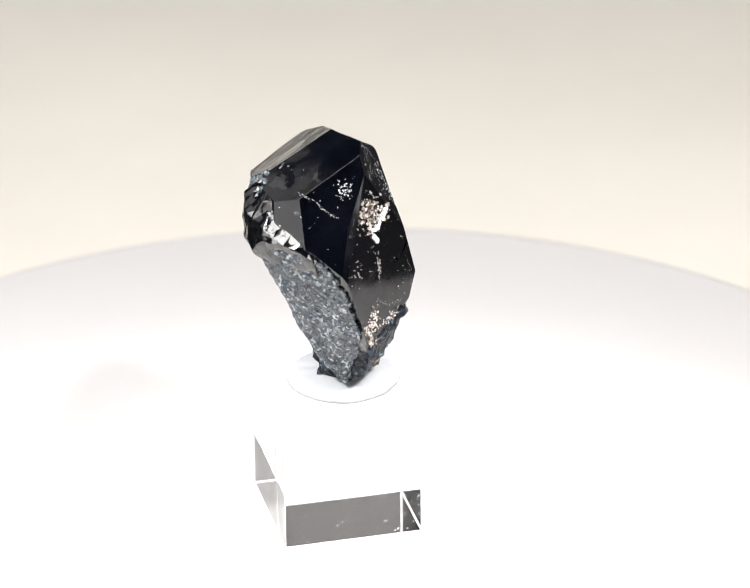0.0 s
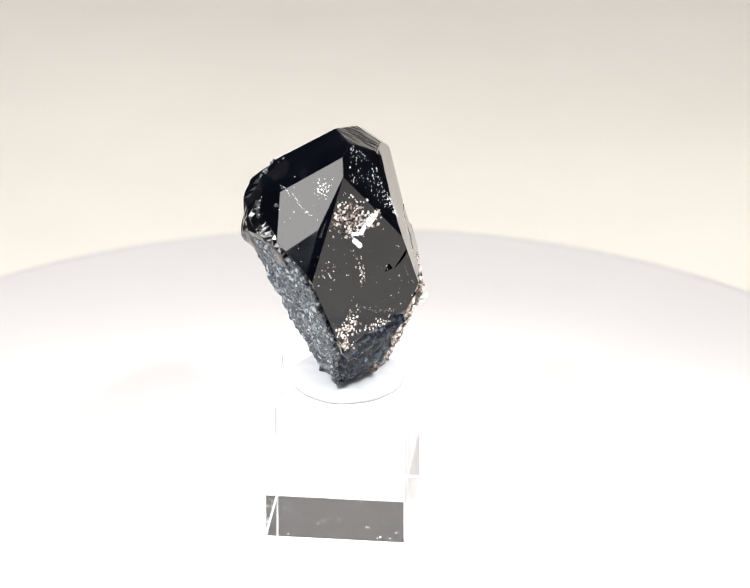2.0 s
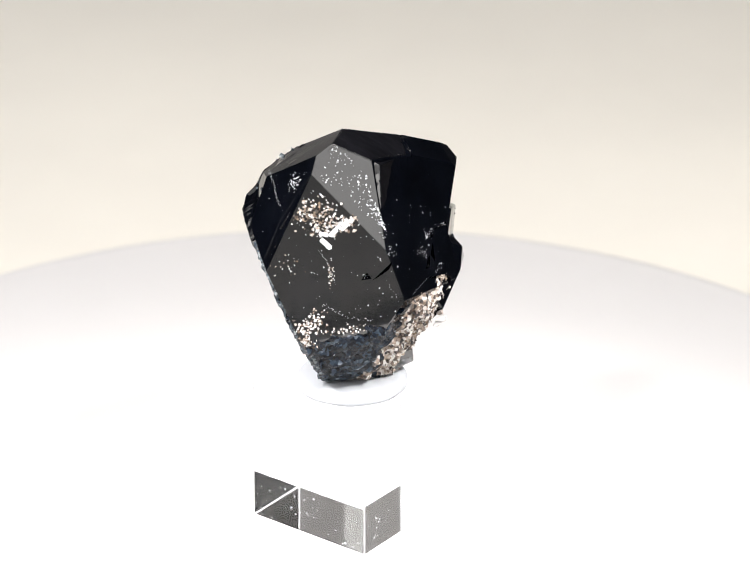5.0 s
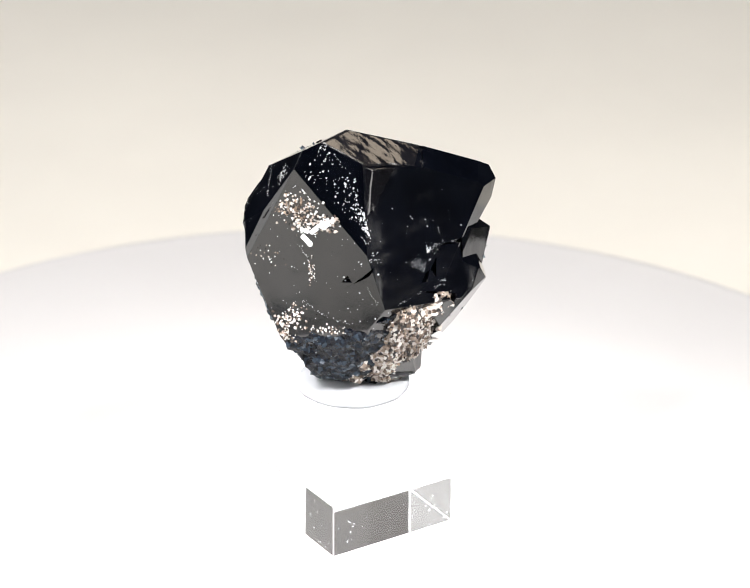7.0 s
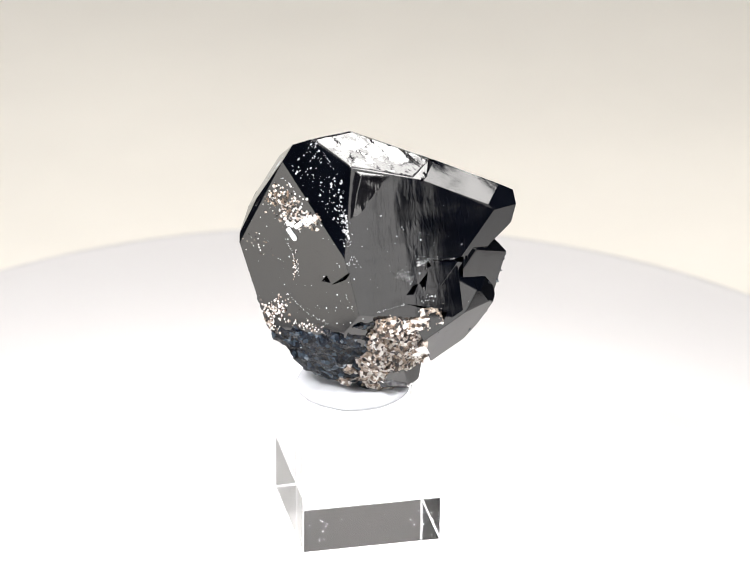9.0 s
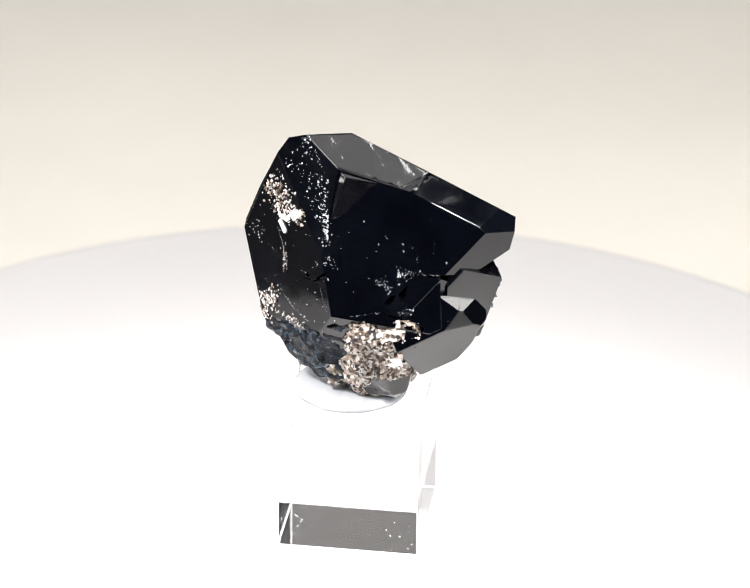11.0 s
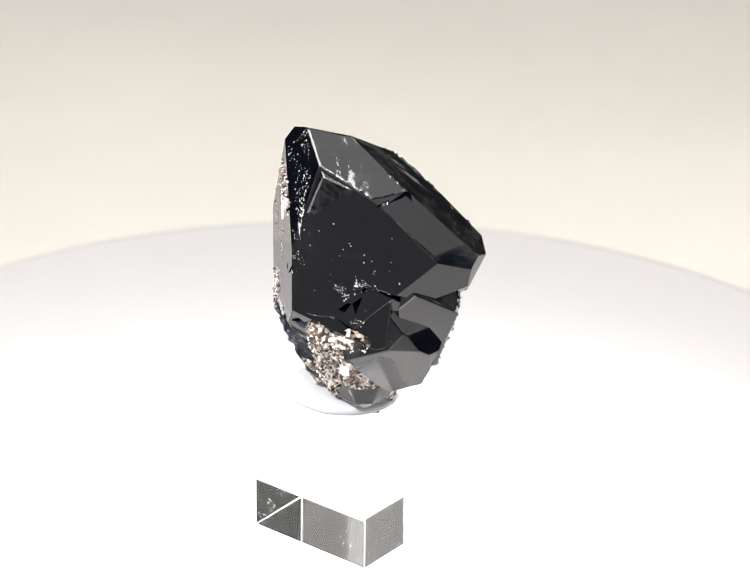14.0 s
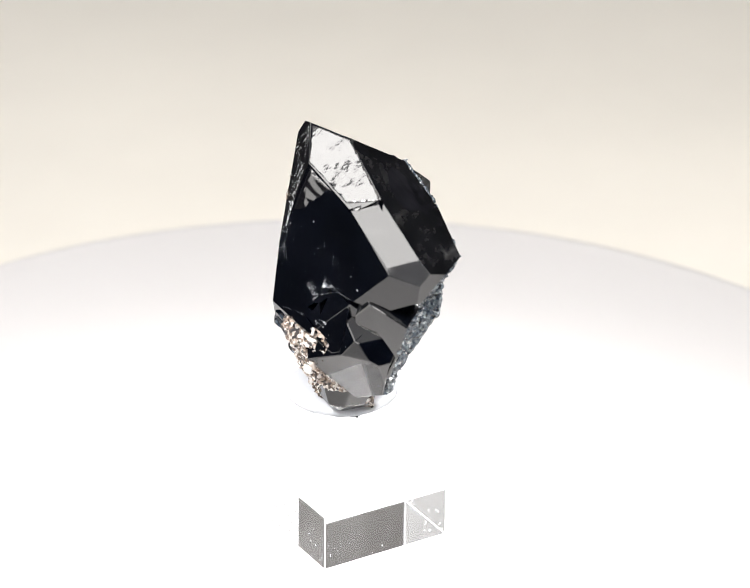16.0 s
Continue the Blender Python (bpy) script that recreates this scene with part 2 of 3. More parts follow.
def room():
    for name, args, mat in (("wall_north", (-1.6, 1.6, 1.5, 1.6, -0.8, 1.7), MAT_WALL), ("wall_south", (-1.6, 1.6, -1.9, -1.8, -0.8, 1.7), MAT_DARK),
                            ("wall_east", (1.5, 1.6, -1.8, 1.5, -0.8, 1.7), MAT_WALL), ("wall_west", (-1.6, -1.5, -1.8, 1.5, -0.8, 1.7), MAT_WALL),
                            ("ceiling", (-1.6, 1.6, -1.9, 1.6, 1.7, 1.8), MAT_CEIL), ("floor", (-1.6, 1.6, -1.9, 1.6, -0.9, -0.8), MAT_TABLE)):
        bm = bmesh.new()
        box(bm, *args)
        tagged(new(name, finish(name, bm, mat)), kind="structure")


room()


bm = bmesh.new()
box(bm, -0.17, 0.17, 0.63, 0.636, SINK, 0.62)
bmesh.ops.bevel(bm, geom=bm.edges[:], offset=0.001, segments=1, affect="EDGES")
tagged(new("backdrop_board", finish("backdrop_board", bm, MAT_BOARD)), "tall grey board standing behind the turntable", "backdrop board")

# ---------------------------------------------------------------- turntable, base, putty
H_BASE = 26.8
turntable = tagged(new("turntable"), "white round motorised turntable on cream paper", "turntable")
turntable.empty_display_size = 0.05
turntable.matrix_world = pose(0, 0, SINK + 0.0012)
bm = bmesh.new()
lathe(bm, [(0, 0), (0.108, 0), (0.112, 0.003), (0.112, 0.018), (0.108, 0.021), (0, 0.021)])
part("foot", bm, MAT_PLATTER, turntable, smooth=False)
bm = bmesh.new()
R = 0.1268
rim = [(R - 0.006 + 0.006 * math.sin(radians(a)), -0.006 + 0.006 * math.cos(radians(a))) for a in range(0, 100, 9)]
lathe(bm, ([(0, -0.0155), (R - 0.002, -0.0155)] + rim[::-1] + [(0.06, 0), (0, 0)]), 160)
platter_mesh = finish("platter", bm, MAT_PLATTER, True)
platter = tagged(new("platter", platter_mesh), "plain white round platter")
platter.parent = turntable


def frosted():
    m, nt, b = material("frosted_edge")
    b.inputs["Base Color"].default_value = (0.62, 0.62, 0.64, 1)
    b.inputs["Roughness"].default_value = 0.6
    b.inputs["Transmission Weight"].default_value = 0.25
    return m


MAT_FROST = frosted()


def build_base():
    thing = tagged(new("display_base"), "clear acrylic cube display base standing on the white platter", "display base")
    thing.empty_display_size = 0.01
    bm = bmesh.new()
    s = 12.8 * MM
    box(bm, -s, s, -s, s, 0, H_BASE * MM)
    bmesh.ops.bevel(bm, geom=bm.edges[:], offset=0.0002, segments=1, affect="EDGES")
    ob = part("cube", bm, MAT_ACRYLIC, thing)
    ob.visible_shadow = False
    ob.data.materials.append(MAT_FROST)
    for f in ob.data.polygons:
        f.material_index = 0 if max(abs(c) for c in f.normal) > 0.99 else 1
    # scuffs and crumbs at the lower faces
    rng = random.Random(5)
    bm = bmesh.new()
    for k in range(150):
        a, w = rng.choice(((0, 1), (0, -1), (1, 1), (1, -1))), rng.uniform(-11.5, 11.5) * MM
        at = [0, 0, rng.uniform(0.5, 6.5) ** 1.0 * MM]
        at[a[0]], at[1 - a[0]] = a[1] * (s - 0.00005), w
        if rng.random() < 0.5:
            at[1 - a[0]] = rng.choice((-1, 1)) * rng.uniform(8.5, 12.0) * MM
        n = Vector((0, 0, 0))
        n[a[0]] = 1
        chip(bm, Vector(at), rng.choice((0.06, 0.09, 0.12, 0.2)), rng, n)
    part("scuffing", bm, MAT_SPECK, thing, "tiny white scuffs", kind="stuff")
    return thing


def build_putty():
    bm = bmesh.new()
    r = 10.2 * MM
    lathe(bm, [(0, 0), (r - 0.0006, 0), (r, 0.0004), (r, 0.0011), (r - 0.0005, 0.0016), (r - 0.002, 0.0019), (0.006, 0.0021), (0.003, 0.0023), (0, 0.0024)], 72)
    for v in bm.verts:
        k = noise.noise(v.co * 260)
        rr = math.hypot(v.co.x, v.co.y)
        v.co.x *= 1 + 0.03 * k
        v.co.y *= 1 + 0.03 * k
        if v.co.z > 0.001 and rr < 0.009:
            v.co.z += 0.0004 * noise.noise(v.co * 500)
    return tagged(new("mounting_putty", finish("mounting_putty", bm, MAT_PUTTY, True)), "round flattened pad of white mounting putty under the crystal", "putty")


base = build_base()
putty = build_putty()

# ---------------------------------------------------------------- the mineral
# faces of the main crystal: azimuth, elevation, distance in mm
TOP_BEVEL, TOP_BACK, TOP_LEFT = (31.3, 57.3, 64.4), (141.0, 52.3, 60.95), (-162.7, 56.1, 64.86)
UPPER, UPPER_SIDE = (-111.0, 30.0, 47.95), (-141.7, 21.3, 39.3)
DUSTED, DOTTED, BROAD = (-41.5, 3.0, 15.2), (-21.0, 19.0, 31.1), (8.6, 16.2, 26.7)
SHELL, END = (13.2, 10.7, 20.5), (33.3, -8.3, 8.7)
STRIP, UPPER_LOW = (-75.0, 17.0, 35.55), (-104.0, 23.0, 42.2)
UNDERCUT, EDGE = (65.0, -48.0, -26.0), (20.0, 33.0, 45.75)
BACK_LOW, BACK_SIDE, BACK_UNDER = (-138.0, -22.4, -6.3), (168.0, 0.8, 15.3), (-179.0, -24.6, -10.6)
BACK_TOP = (167.0, 31.0, 45.9)
BEVEL_END, CORNER = (37.0, 49.8, 60.4), (-168.0, 11.8, 28.0)
FAR_LOW, FAR_SIDE = (127.3, -34.4, -15.9), (120.7, -12.5, 10.8)
FAR_END, TIP = (104.0, -12.5, 12.6), (42.0, 42.0, 57.0)
# faces of the crystals below the notch
FLANK, FLANK_TURN, LEDGE, SOLE = (6.0, 18.0, 27.2), (62.0, 21.7, 39.1), (52.0, 53.0, 52.5), (31.5, -31.4, -7.6)
FLANK_END, FLANK_FOOT, FLANK_BACK = (80.0, -14.0, 13.5), (75.0, -27.0, 1.1), (130.0, -18.0, -0.4)


# splintered pits: the face, the corners of the mouth on it, the depth
PITS = [(BROAD, ((4.2, 50.6), (5.5, 50.4), (6.5, 52.1), (5.6, 52.0)), 1.2), (BROAD, ((6.8, 52.2), (7.7, 50.5), (8.5, 53.8)), 1.4),
        (BROAD, ((9.7, 55.7), (14.2, 54.8), (14.2, 55.6)), 1.0), (BROAD, ((13.8, 55.3), (17.2, 55.8), (17.8, 53.6), (15.8, 54.0)), 2.2),
        (BROAD, ((16.3, 54.4), (17.7, 54.6), (18.0, 50.0)), 2.4), (BROAD, ((4.0, 49.0), (9.9, 46.5), (10.2, 47.2)), 1.0),
        (BROAD, ((9.2, 47.2), (11.6, 46.4), (10.8, 44.8)), 2.2), (BROAD, ((8.0, 54.4), (9.4, 54.9), (8.8, 55.8)), 0.8), (FLANK, ((17.0, 53.2), (19.4, 52.8), (18.2, 49.2)), 2.0), (DUSTED, ((-0.5, 53.1), (0.5, 54.4), (1.3, 53.2)), 1.0),
        (BEVEL_END, ((3.3, 69.6), (6.1, 70.0), (6.1, 70.7)), 0.7), (BEVEL_END, ((5.9, 70.1), (9.3, 72.0), (9.0, 71.1)), 0.8), (BEVEL_END, ((8.6, 71.5), (10.2, 70.4), (9.5, 72.3)), 0.9),
        (DUSTED, ((1.7, 53.0), (3.4, 53.9), (5.5, 56.5), (4.4, 54.6)), 1.1)]


GRAIN = Vector((0.45, 0.45, -0.6)).normalized()


def inset(face, by):
    return (face[0], face[1], face[2] - by)


def around(c, faces):
    """Faces given by their distance from the point c instead."""
    return [(az, el, facing(az, el).dot(Vector(c)) + r) for az, el, r in faces]


def build_specimen():
    thing = tagged(new("mineral_specimen"), "black glossy faceted crystal with grey druse and tan matrix", "mineral")
    thing.empty_display_size = 0.02
    main = [STRIP, UPPER_LOW, TOP_BEVEL, TOP_BACK, TOP_LEFT, UPPER, UPPER_SIDE, DUSTED, DOTTED, BROAD, END, EDGE, UNDERCUT, inset(BACK_LOW, 0.35), BACK_SIDE, BACK_TOP, BEVEL_END, CORNER, BACK_UNDER, FAR_LOW, FAR_SIDE, FAR_END, TIP,
            (-36.9, -23.7, -5.7), (1.2, -24.7, -7.2), (0, -90, -40)]
    body = part("crystal", cut_stone(main), MAT_CRYSTAL, thing, "black mirror-smooth crystal with bevelled top")
    body.data.materials.append(MAT_DULL)
    for f in body.data.polygons:
        f.material_index = 1 if f.normal.dot(facing(*TOP_BACK[:2])) > 0.999 else 0
    carve(body, PITS)
    block = [inset(BROAD, 0.05), (104.4, 0, 13.0), (90, 80, 56.0), inset(DUSTED, 1), BACK_LOW, BACK_UNDER, FAR_LOW, FAR_SIDE, (31.2, -31.2, -7.9), (1.2, -24.7, -7.3), (0, -90, -41), (147, -2.4, 5), (180, 0, 3), (-36.9, -23.7, -9), (-75.6, 0, 2)]
    carve(part("lower_crystal", cut_stone(block), MAT_CRYSTAL, thing, "black crystal block below the notch"), PITS)
    terrace = [inset(TOP_BEVEL, -0.12), inset(BEVEL_END, 0.05), inset(TOP_BACK, 0.05), inset(TOP_LEFT, 0.05), inset(UPPER, 0.3), inset(UPPER_SIDE, 0.3), inset(DUSTED, 0.3), inset(BACK_TOP, 0.5), inset(DOTTED, 0.06), inset(BROAD, 0.12), (56, -35, -31.9), (0, -90, -64)]
    part("terrace", roughen(cut_stone(terrace, bevel=0.05), 0.6, [(5.0, 0.14), (1.4, 0.035)], 6, GRAIN), MAT_STEP, thing, "raised striated step on the upper face", smooth=True)
    shell = [inset(SHELL, 0.05), inset(TOP_BEVEL, 0.2), inset(DOTTED, 0.2), inset(TOP_BACK, 1), inset(DUSTED, 0.6), inset(UPPER, 0.6), inset(END, 1.5), inset(TOP_LEFT, 0.4), (0, -90, -62), (180, 0, 0), (90, 0, 11.0)]
    part("fracture", roughen(cut_stone(shell, bevel=0), 0.6, [(5.0, 0.3), (1.6, 0.1)], 9, Vector((0.1, 0.98, -0.15)).normalized()), MAT_STEP, thing, "curved shell-like fracture", smooth=True)
    side = [(30, 0, 18.9), FLANK, FLANK_TURN, LEDGE, SOLE, FLANK_END, FLANK_FOOT, FLANK_BACK, (75, -62, -23.3), (180, 0, 2), (-85, -25, -24.6), (0, 90, 55.3), (0, -90, -33.6)]
    flank = part("side_crystal", cut_stone(side), MAT_CRYSTAL, thing, "smaller dark crystal grown against the main one")
    carve(flank, PITS)
    shoulder = [(29, -3, 13.5), inset(FLANK_END, -0.5), inset(FLANK_FOOT, -0.4), inset(FLANK_BACK, -0.6), inset(BROAD, 0.8), (70, 60, 59.2), (0, -90, -42), (180, 0, 2), (-90, 0, -17)]
    step = part("shoulder_crystal", cut_stone(shoulder), MAT_SIDE, thing, "dark crystal step under the notch")
    back = [(57, 0, 8.0), inset(TOP_LEFT, 1.3), inset(TOP_BACK, 1.4), inset(UPPER, 0.9), inset(UPPER_SIDE, 0.5), inset(DUSTED, 0.9), inset(BROAD, 1.5), inset(END, 3), inset(BACK_LOW, -0.45), inset(BACK_SIDE, -0.1), inset(BACK_TOP, 0.2), inset(BACK_UNDER, -0.2), inset(CORNER, 0.5), inset(DOTTED, 2.2), inset(STRIP, 1.8),
            (147, -2.4, 14.0), (129.9, -30.6, -9.2), (-168.8, -38.2, -17.1), (-36.9, -23.7, -7.6), (-40.3, -41.3, -15.6), (1.2, -24.7, -9.4), (31.2, -31.2, -10.8), (-37.6, -62.4, -24.4), (85.5, -51.5, -20.5), (0, 90, 70)]
    part("druse", roughen(cut_stone(back, bevel=0), 0.5, [(4.0, 0.55), (1.5, 0.34), (0.6, 0.34)], 1), MAT_DRUSE, thing, "rough blue-grey druse of tiny crystals")
    front = [inset(DUSTED, 0.35), inset(BACK_LOW, 1.0), (-36.9, -23.7, -5.1), (-40.3, -41.3, -15.0), (1.2, -24.7, -7.0), (-37.6, -62.4, -24.3), (-133.6, 75.7, 42.4), (147, 0, 2), (60, 0, 9)]
    dark = part("dark_druse", roughen(cut_stone(front, bevel=0), 0.9, [(4.0, 0.6), (1.8, 0.75), (0.8, 0.25)], 3), MAT_DARK_DRUSE, thing, "dark blue-black intergrown small crystals")
    matrix = [inset(DUSTED, 2.0), inset(BROAD, 0.2), (1.2, -24.7, -5.5), (31.2, -31.2, -8.3), (-60, 0, 6.5), (-77, 0, 4.5), (-37.6, -62.4, -24.2), (52.6, -38.6, -12.0), (180, 0, 0), (0, 90, 47.6), (90, 0, 14.5), (149, 0, 4.0), (57, 0, 17.4), (-36.9, -23.7, -7.2)]
    rock = part("matrix", roughen(cut_stone(matrix, bevel=0), 0.42, [(3.0, 0.8), (1.2, 0.5), (0.5, 0.3)], 2), MAT_MATRIX, thing, "crumbly tan and white matrix rock")
    foot = [(-40.3, -41.3, -14.7), (-37.6, -62.4, -23.9), (1.2, -24.7, -6.9), (-36.9, -23.7, -5.9), (0, 90, 35.6), (0, -90, -30.2), (-97, 0, 3.6), (147, 0, 4), (60, 0, 8.5), (180, 0, 3)]
    part("matrix_foot", roughen(cut_stone(foot, (0, 0, 35), 0), 0.42, [(2.6, 0.8), (1.1, 0.5), (0.5, 0.3)], 12), MAT_MATRIX, thing, "rim of tan matrix rock at the foot")
    tip = around((5, 6.5, 31.1), [(37, 5, 3.4), (85, -12, 3.4), (-10, -10, 3.6), (80, -50, 2.7), (-8, -55, 2.7), (37, -40, 3.1), (37, 60, 4), (0, 90, 6), (180, 0, 4), (-100, 0, 4)])
    part("tip_crystal", cut_stone(tip, (0, 0, 33), 0.1), MAT_SIDE, thing, "small dark crystal at the lower tip")
    ridge = [inset(CORNER, -1.9), inset(UPPER_SIDE, -1.3), inset(BACK_SIDE, -1.5), (-165, 45, 57.6), inset(BACK_LOW, -0.5), inset(BACK_UNDER, -1.4), inset(UPPER, 0.15), (-120, 55, 62.2), (0, -90, -57.0), (70, 0, -4.5), (20, 0, -8), (-60, 0, 12.0)]
    part("ridge_crystal", roughen(cut_stone(ridge, (-14, -10, 62), 0.1), 1.6, [(3.0, 0.5), (1.4, 0.22)], 8), MAT_SIDE, thing, "knobbly glassy crystals on the upper side")
    lump = around((5.0, 19.0, 39.2), [(57, 0, 0.7), (120, 0, 0.7), (0, 0, 0.6), (57, -50, 0.6), (57, 50, 0.6), (147, -40, 0.6), (-120, 0, 1.4), (180, 0, 1.4)])
    part("druse_lump", roughen(cut_stone(lump, (0, 15, 39), 0), 0.5, [(1.2, 0.5), (0.6, 0.2)], 4), MAT_DRUSE, thing, "blue-grey lump of tiny crystals")
    loose_grains(thing, rock, body, dark, flank, step)
    return thing


def dusted_edge(w):
    """The outer edge of the dusted face at the height w."""
    marks = ((38.0, -7.5), (43.0, -12.8), (48.0, -14.2), (57.9, -18.6), (72.4, -9.6), (78.0, -7.0))
    for (w0, u0), (w1, u1) in zip(marks, marks[1:]):
        if w <= w1:
            return u0 + (u1 - u0) * (w - w0) / (w1 - w0)
    return -7.0


def scatter(ob, face, rng, count, low, high):
    """Random points of one face of a stone, between two heights in mm."""
    tris = []
    ob.data.calc_loop_triangles()
    for t in ob.data.loop_triangles:
        if t.normal.dot(facing(*face[:2])) > 0.998:
            tris.append([ob.data.vertices[i].co for i in t.vertices])
    areas = [(b - a).cross(c - a).length for a, b, c in tris]
    points = []
    while tris and len(points) < count:
        a, b, c = rng.choices(tris, areas)[0]
        u, v = sorted((rng.random(), rng.random()))
        q = a * u + b * (v - u) + c * (1 - v)
        if low * MM < q.z < high * MM or rng.random() < 0.01:
            points.append(q)
    return points


def loose_grains(thing, rock, body, dark, flank, step):
    rng = random.Random(11)
    # pale and rusty grains of the matrix
    faces = [f for f in rock.data.polygons if f.normal.dot(facing(5, -20)) > 0.25]
    for name, mat, count, lo, hi in (("grain_crust", MAT_GRAIN, 420, 0.1, 0.42), ("rust_crust", MAT_RUST, 200, 0.12, 0.4)):
        bm = bmesh.new()
        for _ in range(count):
            f = rng.choice(faces)
            chip(bm, f.center + f.normal * 0.1 * MM, rng.uniform(lo, hi), rng)
        if name == "grain_crust":
            # patches of grains grown on the dusted face
            for u, w, su, sw, n, big in ((-4.0, 64.2, 2.4, 1.5, 110, 0.55), (-8.8, 66.6, 3.0, 2.0, 150, 0.42), (-7.6, 63.6, 2.0, 1.6, 50, 0.4), (-10.2, 45.0, 2.2, 1.6, 110, 0.42), (-11.0, 42.3, 1.8, 1.2, 70, 0.45), (-8.8, 47.0, 2.0, 1.4, 40, 0.26), (-3.0, 43.6, 4.0, 0.8, 60, 0.25), (-14.0, 58, 2.5, 2.5, 25, 0.2), (-6.0, 55.4, 0.6, 2.6, 40, 0.22)):
                for _ in range(n):
                    uu, ww = rng.gauss(u, su * 0.6), rng.gauss(w, sw * 0.6)
                    chip(bm, on_face(*DUSTED, max(uu, dusted_edge(ww) + rng.uniform(0.3, 2.0)), ww), rng.uniform(0.15, big), rng)
            # larger pale lumps at the lower rim
            for x, y, z, size in ((14.0, 8.7, 40.0, 1.5), (13.2, 9.4, 40.9, 1.0), (13.4, 8.2, 39.0, 1.1)):
                chip(bm, Vector((x, y, z)) * MM, size, rng)
        else:
            for _ in range(28):
                chip(bm, on_face(*DUSTED, rng.gauss(-9.4, 1.4), rng.gauss(66.6, 1.2)), rng.uniform(0.2, 0.5), rng)
        part(name, bm, mat, thing, kind="stuff")
    # long white blades in the bright patch
    bm = bmesh.new()
    for u, w, turn, length, wide in ((-6.8, 60.7, -48, 2.8, 0.9), (-4.6, 63.6, 42, 4.6, 0.9), (-3.0, 64.0, 40, 3.0, 0.6), (-7.2, 62.6, -20, 1.8, 0.7)):
        n = facing(*DUSTED[:2])
        side = Vector((-n.y, n.x, 0)).normalized()
        along = side * math.cos(radians(turn)) + n.cross(side) * math.sin(radians(turn))
        across = n.cross(along)
        mid = on_face(*DUSTED, u, w)
        tops = [bm.verts.new(mid + (along * a * length / 2 + across * b * wide / 2 + n * 0.28) * MM) for a, b in ((-0.9, -1), (0.8, -1), (1, 0.1), (0.7, 1), (-1, 0.8))]
        lows = [bm.verts.new(v.co - n * 0.5 * MM) for v in tops]
        bm.faces.new(tops)
        for k in range(5):
            bm.faces.new((tops[k], lows[k], lows[(k + 1) % 5], tops[(k + 1) % 5]))
    part("white_blades", bm, MAT_SPECK, thing, "long white crystal blades")
    # fine white specks on the smooth faces
    bm = bmesh.new()
    def speck(face, u, w, size):
        n = facing(face[0], face[1])
        chip(bm, on_face(*face, u, w) + n * 0.02 * MM, size, rng, n)
    for _ in range(230):
        w = 61.9 + 16 * rng.random() ** 1.35
        left = 0.14 - (w - 61.7) * 1.085 if w < 72.7 else -11.8 + (w - 72.7) * 0.875
        right = 0.14 - (w - 61.7) * 0.135 if w < 71.1 else -1.13 - (w - 71.1) * 0.8
        k = rng.random() ** (0.55 if w < 71 else 1.0)
        speck(DOTTED, left + (right - left) * (0.04 + 0.92 * k), w, rng.choice((0.06, 0.08, 0.1, 0.13, 0.19)))
    for _ in range(130):
        w = rng.uniform(43, 71)
        speck(DUSTED, rng.uniform(dusted_edge(w) + 0.4, 6.5 if w < 60 else 2.5 - (w - 60) * 0.9), w, rng.choice((0.04, 0.05, 0.06, 0.08, 0.12, 0.17)))
    for _ in range(36):
        speck(BROAD, rng.uniform(-8, 16), rng.uniform(46, 67), rng.choice((0.05, 0.07, 0.1, 0.16)))
    for u, w in ((-6.0, 61.4), (-5.3, 57.7), (6.6, 55.6), (7.6, 55.9), (3.4, 54.2), (4.6, 53.4), (8.6, 49.2)):
        for _ in range(18):
            speck(BROAD, rng.gauss(u, 0.7), rng.gauss(w, 0.5), rng.choice((0.04, 0.06, 0.1, 0.14)))
    for _ in range(60):
        speck(UPPER, rng.gauss(4.0, 0.8), rng.gauss(71.4, 0.8), rng.choice((0.06, 0.1, 0.16)))
    for _ in range(30):
        speck(UPPER, rng.uniform(-8, 8), rng.uniform(60, 75), rng.choice((0.04, 0.06, 0.09)))
    def crack(face, marks, wide):
        n = facing(face[0], face[1])
        for (u0, w0), (u1, w1) in zip(marks, marks[1:]):
            steps = max(2, int(math.hypot(u1 - u0, w1 - w0) / 0.15))
            for k in range(steps):
                a = (k + rng.random()) / steps
                if rng.random() < 0.75:
                    chip(bm, on_face(*face, u0 + (u1 - u0) * a + rng.gauss(0, 0.12), w0 + (w1 - w0) * a + rng.gauss(0, 0.12)) + n * 0.02 * MM, 0.6 * wide * rng.uniform(0.5, 1.3), rng, n)
    crack(DUSTED, [(-8.6, 60.0), (-6.6, 57.2), (-5.2, 52.7)], 0.12)
    crack(DUSTED, [(-7.5, 49.0), (-3.0, 46.0), (1.5, 45.0)], 0.1)
    crack(DUSTED, [(4.0, 52.5), (6.2, 48.5)], 0.07)
    crack(BROAD, [(7.0, 56.0), (9.7, 55.8), (14.0, 55.4)], 0.1)
    crack(BROAD, [(-2.0, 48.4), (1.0, 48.6), (4.0, 49.2)], 0.08)
    crack(UPPER, [(-4.5, 71.0), (-0.3, 69.2), (1.6, 67.6), (3.4, 67.3)], 0.14)
    part("dust", bm, MAT_SPECK, thing, "fine white specks on the smooth faces", kind="stuff")
    # bright flecks in the dark druse
    bm = bmesh.new()
    for f in rng.sample(list(dark.data.polygons), min(150, len(dark.data.polygons))):
        if f.normal.dot(facing(-37, -10)) > 0.1:
            chip(bm, f.center, rng.choice((0.1, 0.15, 0.2, 0.32, 0.5)), rng, f.normal)
    part("sparkle", bm, MAT_DRUSE, thing, "bright blue-white flecks", kind="stuff")
    # a rim of small crystals along the back of the stone
    bm = bmesh.new()
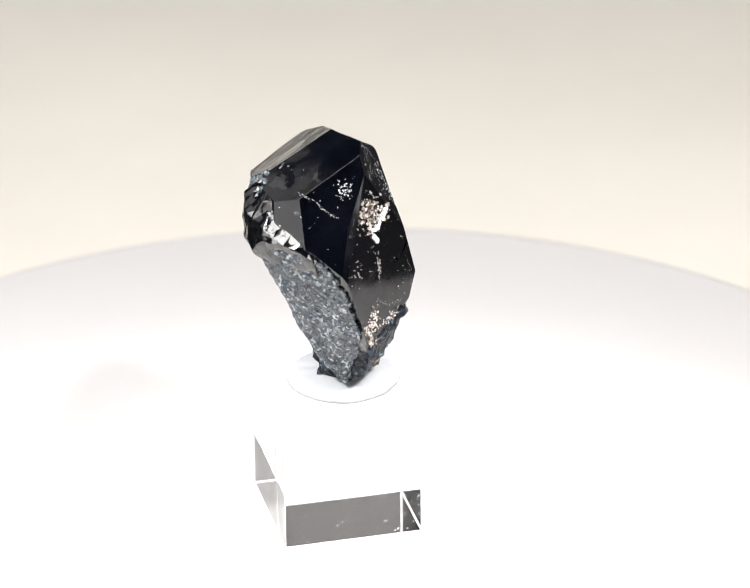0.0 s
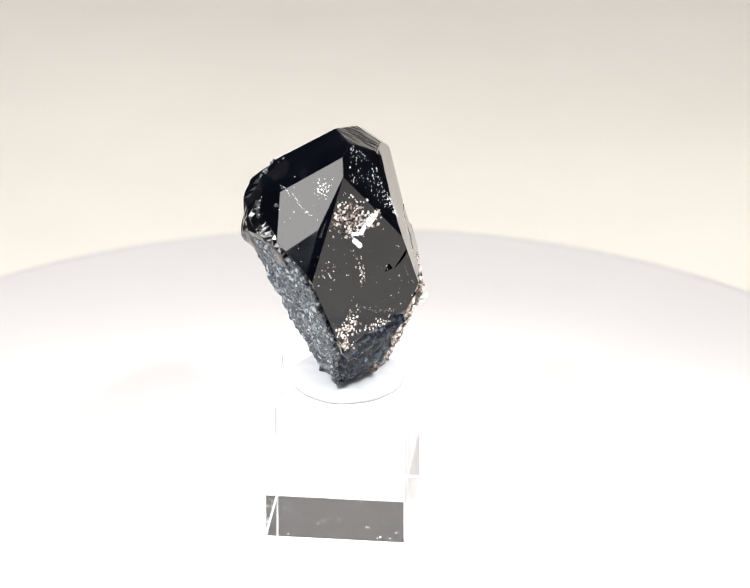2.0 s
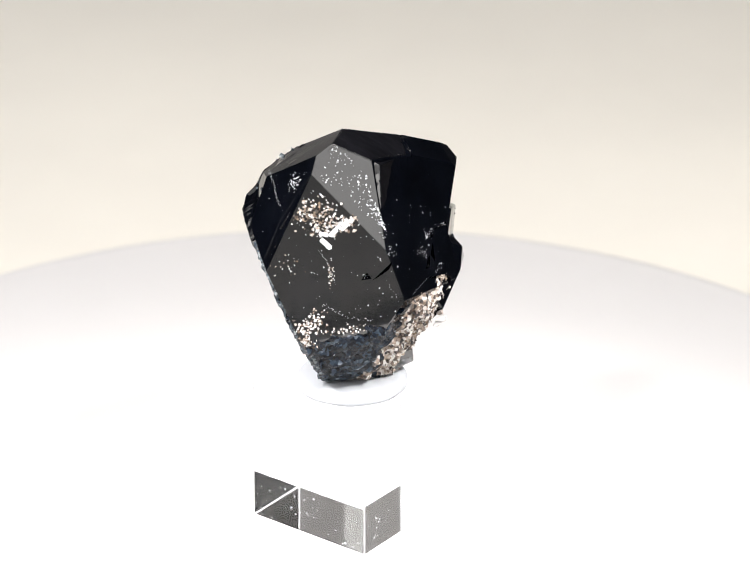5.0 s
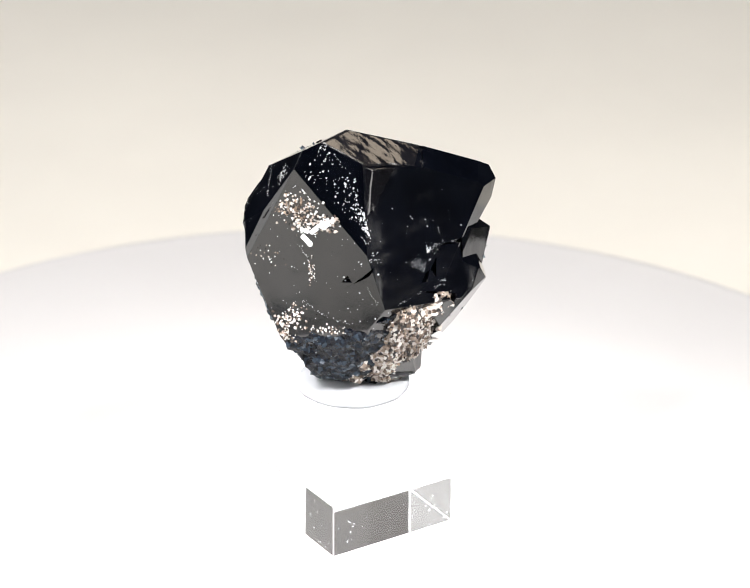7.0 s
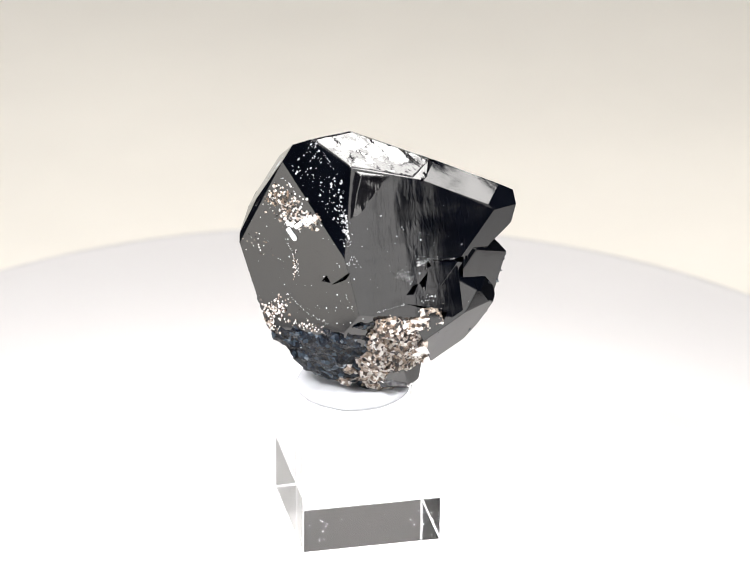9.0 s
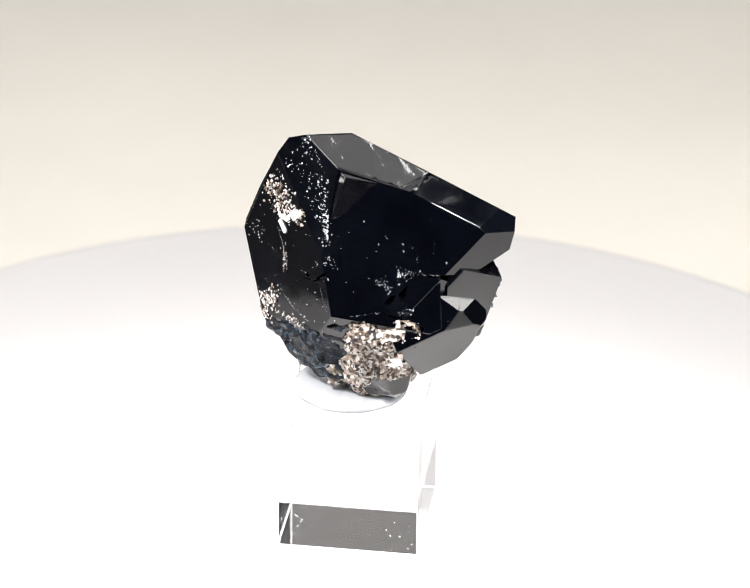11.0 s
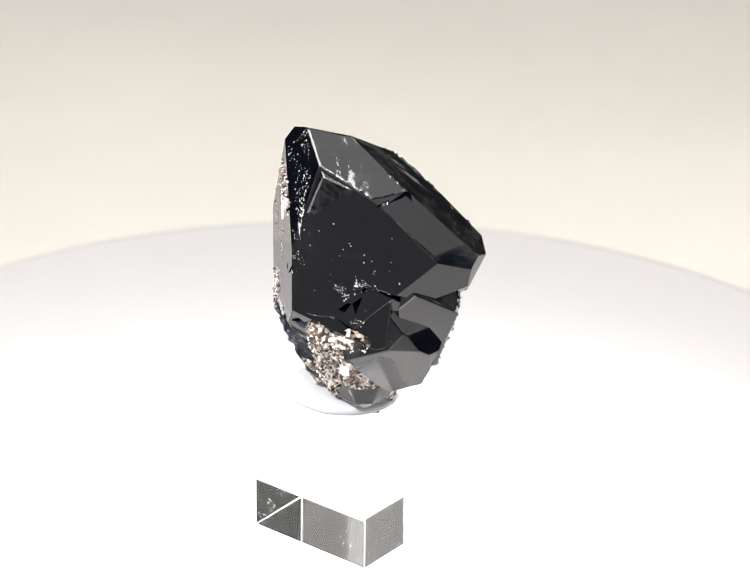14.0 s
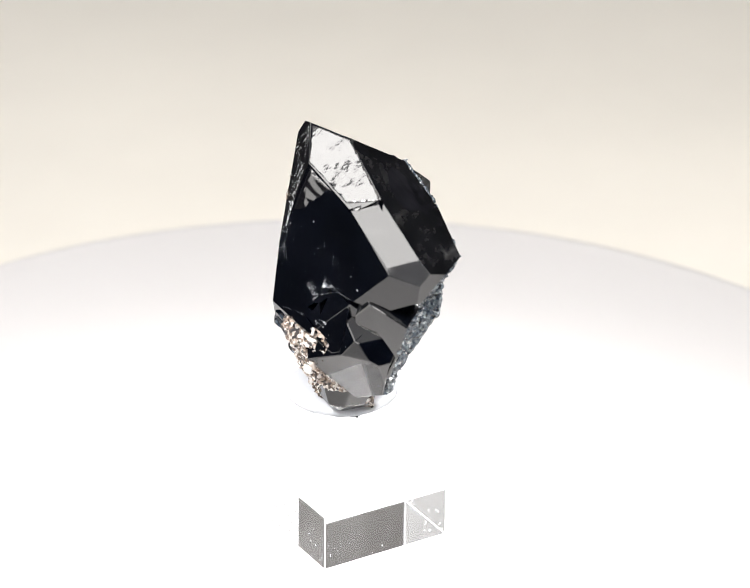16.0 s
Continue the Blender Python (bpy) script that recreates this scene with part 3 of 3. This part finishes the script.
    for stone, face, count, low, high in ((body, BACK_TOP, 60, 58, 72), (body, BACK_SIDE, 170, 40, 66), (body, CORNER, 40, 55, 75), (body, FAR_SIDE, 110, 36, 62), (body, FAR_LOW, 110, 30, 60), (flank, FLANK_BACK, 150, 33, 56), (step, FLANK_BACK, 150, 42, 60)):
        for at in scatter(stone, face, rng, count, low, high):
            chip(bm, at, rng.uniform(0.2, 0.75), rng)
    part("rim_druse", bm, MAT_DRUSE, thing, "crust of small blue-grey crystals", kind="stuff")


specimen = build_specimen()


# ---------------------------------------------------------------- what turns
SEAT = pose(0.00016, 0.00302, 0.0, -0.613, -0.2335, -2.1356)
LEVEL = pose(0, 0, 0, -0.613, -0.2335, -2.1356)
RATE = 10.1704


def turned(t):
    return pose(0, 0, 0, 0, 0, -RATE * (t - 1.5))


def motions():
    times = [0, 0.1] + [0.5 * k for k in range(1, 32)] + [15.9, 16.0]
    walk(platter, [(t, pose(0, 0, -SINK - 0.0012) @ turned(t) @ LEVEL) for t in times])
    walk(base, [(t, turned(t) @ SEAT @ pose(0, 0, 0.0002)) for t in times])
    walk(putty, [(t, turned(t) @ SEAT @ pose(0.00102, -0.00124, H_BASE * MM + 0.0003)) for t in times])
    walk(specimen, [(t, turned(t) @ SEAT) for t in times])


motions()
